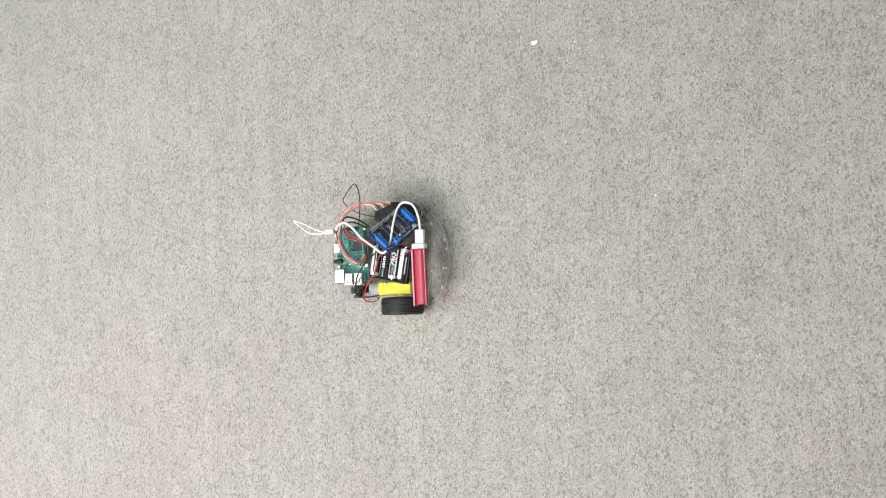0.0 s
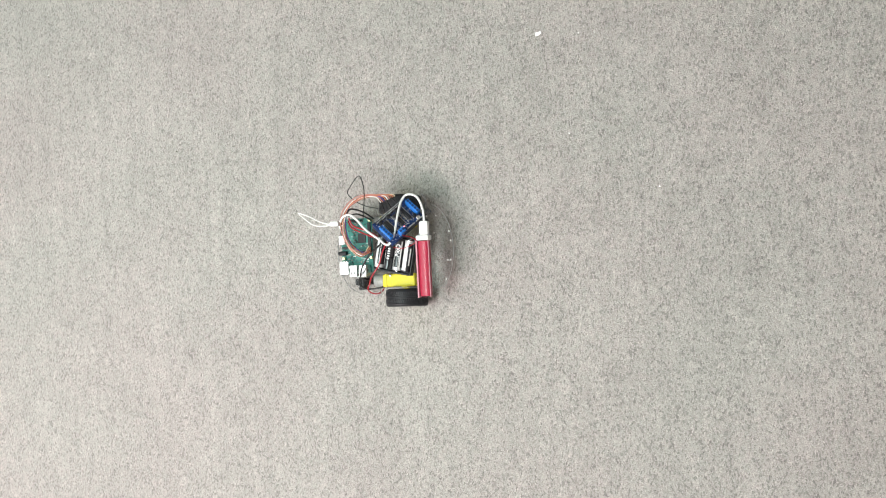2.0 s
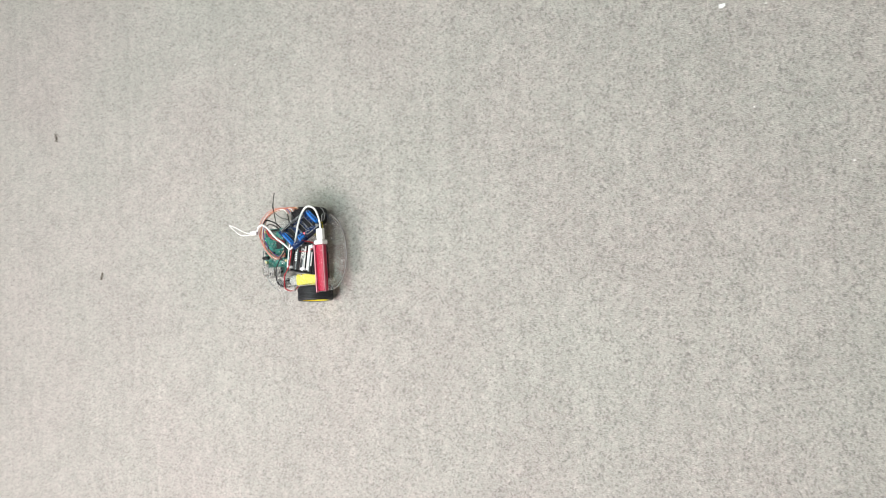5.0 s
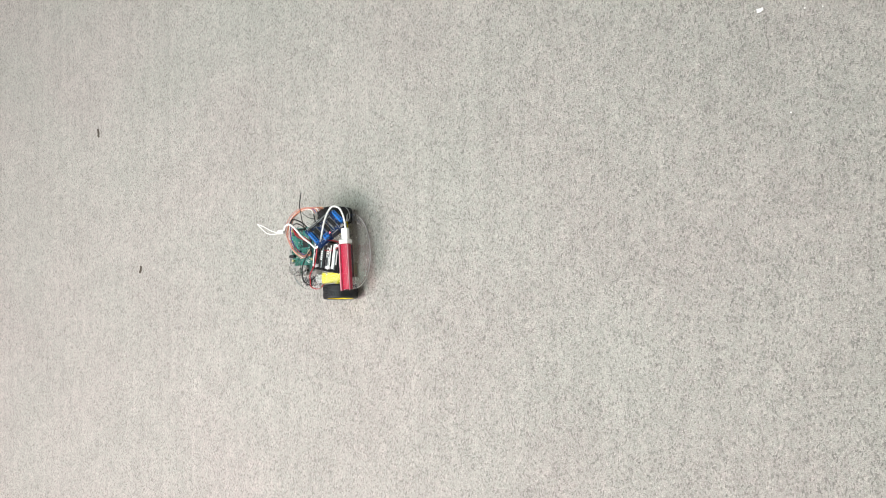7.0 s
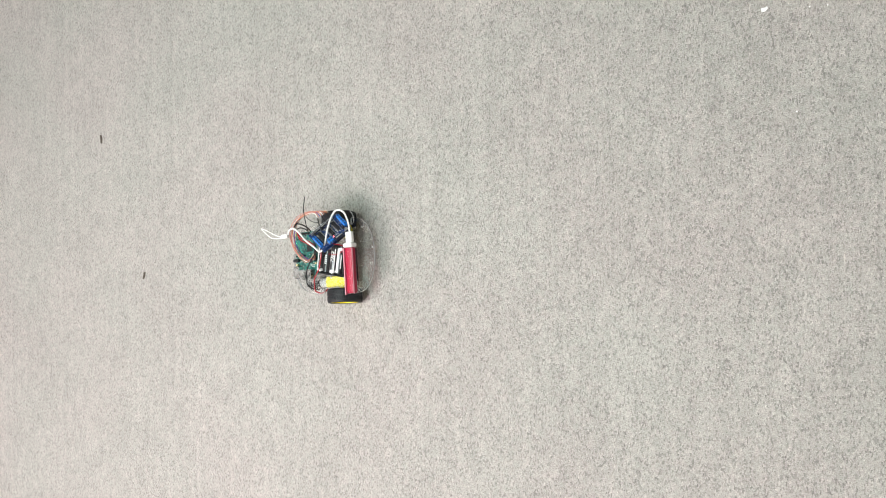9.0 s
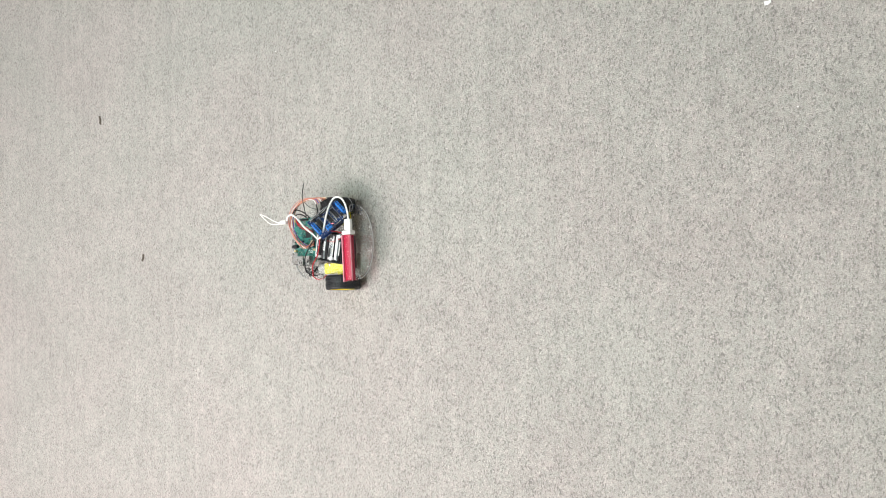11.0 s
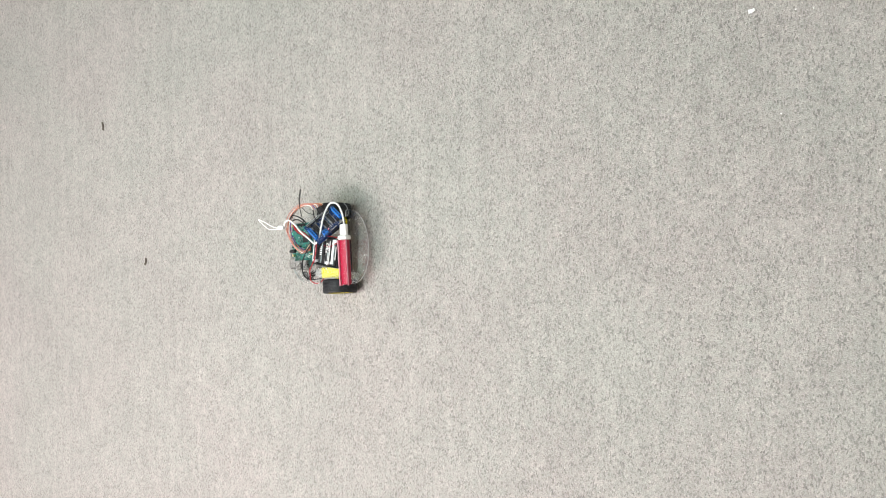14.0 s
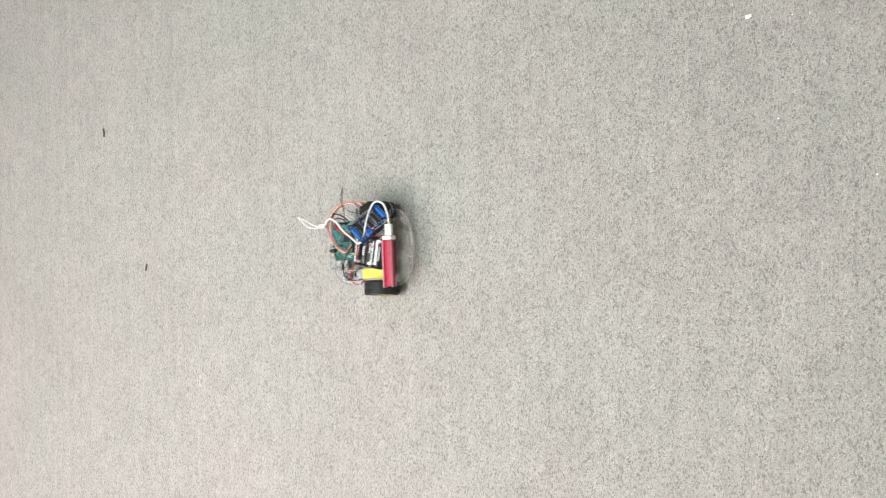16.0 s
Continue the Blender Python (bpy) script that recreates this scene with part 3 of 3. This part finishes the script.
WIRES = [
    ("charging_cable", "white", 1.75, [(51.5, 123, 72.5), (51, 143, 75), (44, 162, 78), (29, 167, 79), (20, 158, 82), (17, 136, 92), (13, 110, 97), (7, 97, 98), (-1, 93, 98),
                                       (-15, 103, 97), (-34, 117, 97), (-47, 133, 100), (-58, 141, 102), (-70, 139, 100), (-77, 132, 96)]),
    ("stray_wire", "black", 0.72, [(-25.0, 150.0, 70), (-54.2, 156.6, 54), (-83.1, 168.5, 35), (-98.8, 182.0, 26), (-85.6, 192.4, 38), (-61.0, 203.0, 62), (-44.7, 195.2, 82), (-32.9, 176.5, 99), (-38.6, 156.0, 90), (-56.0, 131.0, 62)]),
    ("jumper_wire", "black", 1.3, [(-72, 145, 84), (-64, 151, 86), (-49, 148, 88), (-33, 141, 92), (-21, 133, 96)]),
    ("jumper_wire", "black", 1.15, [(-70, 140, 82), (-57, 143, 84), (-42, 139, 88), (-26, 131, 94)]),
    ("jumper_wire", "red", 1.2, [(-72, 138, 78), (-66, 126, 76), (-45, 118, 80), (-26, 111, 90), (-16, 106, 94)]),
    ("jumper_wire", "red", 1.1, [(-78, 134, 70), (-70, 123, 72), (-50, 114, 78), (-27, 106, 88)]),
    ("motor_wire", "red", 1.05, [(-4.1, 96.1, 90), (-9.3, 92.2, 84), (-19.3, 82.6, 74), (-28.2, 62.9, 71), (-41.7, 46.1, 69), (-51.6, 34.7, 58), (-58.1, 24.9, 50), (-48.1, 18.6, 47), (-39.6, 21.2, 42), (-36.2, 27.9, 36)]),
    ("motor_wire", "black", 1.25, [(-10.6, 96.5, 92), (-14.5, 94.1, 90), (-36.2, 80.7, 82), (-53.0, 62.7, 76), (-62.0, 46.9, 68), (-69.8, 35.3, 56), (-62.4, 27.1, 47), (-42.2, 27.5, 42), (-35.1, 30.5, 36)]),
    ("battery_wire", "red", 0.6, [(38, 96, 73), (26, 90, 70), (11, 87, 68), (-1, 89, 72)]),
    ("battery_wire", "red", 0.7, [(19, 106, 85), (28, 103, 72), (37, 97, 66)]),
    ("battery_wire", "grey", 0.6, [(47, 167, 66), (51, 157, 60), (46, 147, 52), (41, 141, 50)]),
    ("strap", "white", 0.95, [(-90, 129, 90), (-112, 128, 88), (-130, 131, 86), (-146, 142, 85), (-156, 151, 85), (-148, 149, 87), (-132, 143, 90), (-118, 136, 91), (-104, 131, 91), (-90, 130, 91)]),
]


def jumpers(robot):
    """The bundle from the pin header round the rear to the shield, each lead a wire of its own."""
    base = [(-49, 80, 64), (-56, 80, 69), (-72, 91, 71), (-80, 108, 76), (-81, 128, 81), (-74, 149, 81), (-59, 163, 79), (-38, 169, 79), (-20, 168, 82), (-2, 160, 87)]
    rnd = random.Random(3)
    for i, c in enumerate(("white", "pink", "purple", "orange", "white", "pink", "brown", "orange", "beige")):
        o = [rnd.uniform(-3.4, 3.4) for k in range(3)]
        way = []
        for k, p in enumerate(base):
            q = [p[j] + o[j] * (1.2 if k in (4, 5, 6) else 0.9) + rnd.uniform(-0.9, 0.9) for j in range(3)]
            if k == 0:
                q = [-46.5 if i % 2 else -49.1, 84 + 2.54 * (i // 2), 58]
            if k == len(base) - 2:
                q = [-22 + 3.0 * i, 166.5 + 0.3 * i, 82 - 0.3 * i]
            if k == len(base) - 1:
                q = [-12 + 2.6 * i, 157 + 1.1 * i, 85 - 0.6 * i]
            way.append(q)
        part("jumper_wire", tube(way, 0.8, steps=6, n=6), WIRE_MATS[c], robot, c + " jumper lead", OFF, smooth=True)
        end = SHIELD @ Vector((-0.010 + 0.0042 * i, 0.0165, 0.0045)) * 1000
        if i % 3:
            continue
        part("jumper_plug", tube([way[-1], Vector(way[-1]).lerp(end, 0.95)], 1.1, n=4, smooth=False), BLACK_PLASTIC, robot, "black jumper plug", OFF)


def robot_car():
    robot = tagged(new("robot_car"), "small two-wheeled robot car with bare circuit boards and loose wires", "robot")
    robot.matrix_basis = pose(AXLE_X, MID, 0)
    chassis(robot)
    wheels = []
    for y, side in ((10.5, -1), (155.5, 1)):
        w = part("wheel", rim_mesh(side), YELLOW_PLASTIC, robot, "yellow plastic wheel with a black rubber tyre", pose(WHEEL_X[side], y / 1000 - MID, WHEEL_R / 1000, CAMBER))
        part("tyre", tyre_mesh(), TYRE_RUBBER, w, "treaded black rubber tyre")
        wheels.append(w)
    for mirror in (False, True):
        gear_motor(robot, mirror)
    battery_pack(robot)
    single_board_computer(robot)
    motor_shield(robot)
    power_bank(robot)
    for name, c, r, pts in WIRES:
        part(name, tube(pts, r), WIRE_MATS[c], robot, (c + " wire") if "strap" not in name else "thin white strap loop", OFF, smooth=True)
    part("cable_end", box(-97, -82, 126, 134, 87, 95, 2, seg=2), WHITE_PLASTIC, robot, "white plug of the charging cable", OFF, smooth=True)
    jumpers(robot)
    return robot, wheels


robot, wheels = robot_car()


# ---- litter on the carpet ----
def scrap(name, label, category, x, y, turn, sx, sy, sz, material, seed, group=""):
    """A small irregular crumb or chip lying on the pile; millimetres."""
    rnd = random.Random(seed)
    bm = bmesh.new()
    bmesh.ops.create_icosphere(bm, subdivisions=2, radius=0.0005)
    for v in bm.verts:
        k = 1 + rnd.uniform(-0.22, 0.22)
        v.co = Vector((v.co.x * sx * k, v.co.y * sy * k, max(v.co.z, -0.0003) * sz + 0.0003 * sz))
    ob = new(name, finish(name, bm, material))
    ob.matrix_basis = pose(x, y, 0, 0, 0, turn)
    return tagged(ob, label, category, group)


def paper_chip(x, y):
    bm = slab([(-5, -2.6), (-1, -3.2), (4.6, -1.6), (5, 2.6), (1.5, 2.2), (-4.4, 3.4)], 0.1, 1.0, 0.15)
    for v in bm.verts:
        v.co.z += 0.00006 * (v.co.x * 1000) ** 2 * 0.6
    ob = new("paper_scrap", finish("paper_scrap", bm, PAPER))
    ob.matrix_basis = pose(x, y, 0, 0, 0, 14)
    return tagged(ob, "small torn white paper scrap on the carpet", "litter")


def lint_thread(x, y, turn, length, bend, width):
    pts = [(bend * math.sin(3 * k / 6), (k / 6 - 0.5) * length, 0.6 + 0.3 * (k % 2)) for k in range(7)]
    bm = bmesh.new()
    for j in range(3):
        tube([(a + (j - 1) * width * 0.5 * (0.4 + 0.6 * abs(math.sin(k + j))), b, c) for k, (a, b, c) in enumerate(pts)], width * 0.45, bm, 3, 6)
    ob = new("lint_thread", finish("lint_thread", bm, LINT, True))
    ob.matrix_basis = pose(x, y, 0, 0, 0, turn)
    return tagged(ob, "dark brown lint thread on the carpet", "litter", "lint on the carpet")


paper_chip(0.2493, 0.3991)
for i, (x, y, s) in enumerate(((0.2885, 0.2448, 2.9), (0.4155, 0.1557, 3.2), (0.3102, 0.3917, 2.6), (0.3337, 0.3896, 2.4), (-0.7153, 0.4600, 2.2))):
    scrap("crumb", "tiny white crumb on the carpet", "litter", x, y, 40 * i, s, s * 0.8, s * 0.7, PAPER, 20 + i, "crumbs on the carpet")
for i, (x, y, s) in enumerate(((-0.4237, 0.2853, 3.2), (-0.7140, 0.4560, 2.6))):
    scrap("dark_crumb", "tiny dark crumb on the carpet", "litter", x, y, 60 * i, s, s * 0.9, s * 0.6, LINT, 40 + i, "crumbs on the carpet")
lint_thread(-1.2911, 0.3710, 10, 20, 1.5, 3.6)
lint_thread(-1.135, 0.0385, -16, 17, 1.0, 3.4)


# ---- what moves ----
def motions():
    # the car stands, reverses at 0.29 m/s, stands, and sets off ahead again: seconds, metres along x, y and turn in radians
    stops = [(0.0, 0, 0, 0), (3.0, 0, 0, 0), (3.1, -0.0090, 0, -0.003), (3.2, -0.0260, 0, -0.009), (3.3, -0.0460, -0.001, -0.018), (3.4, -0.0710, -0.002, -0.027),
             (3.5, -0.1007, -0.0029, -0.0326), (4.0, -0.2392, -0.0048, -0.0245), (4.5, -0.3813, -0.0114, 0.005), (5.0, -0.5207, -0.0218, 0.0475), (5.1, -0.5370, -0.0232, 0.053),
             (5.2, -0.5406, -0.0235, 0.054), (15.5, -0.5406, -0.0235, 0.054), (15.6, -0.5300, -0.0230, 0.053), (15.7, -0.5070, -0.0212, 0.049), (15.8, -0.4850, -0.0192, 0.044),
             (15.9, -0.4620, -0.0172, 0.039), (16.0, -0.4372, -0.0150, 0.0344)]
    rows = []
    for (t0, *a), (t1, *b) in zip(stops, stops[1:]):
        n = 1 if a[0] == b[0] else max(1, round((t1 - t0) / 0.1))
        for k in range(n):
            rows.append((t0 + (t1 - t0) * k / n, [p + (q - p) * k / n for p, q in zip(a, b)]))
    rows.append((16.0, stops[-1][1:]))
    track = []
    for t, (dx, dy, turn) in rows:
        c, s = math.cos(turn), math.sin(turn)
        track.append((t, pose(c * AXLE_X - s * MID + dx, s * AXLE_X + c * MID + dy, 0, 0, 0, math.degrees(turn))))
    walk(robot, track)
    for w, y, x in zip(wheels, (0.0105 - MID, 0.1555 - MID), (WHEEL_X[-1], WHEEL_X[1])):
        walk(w, [(t, pose(x, y, WHEEL_R / 1000, CAMBER) @ pose(0, 0, 0, 0, math.degrees((dx - y * turn) / (WHEEL_R / 1000)), 0)) for t, (dx, dy, turn) in rows])


motions()
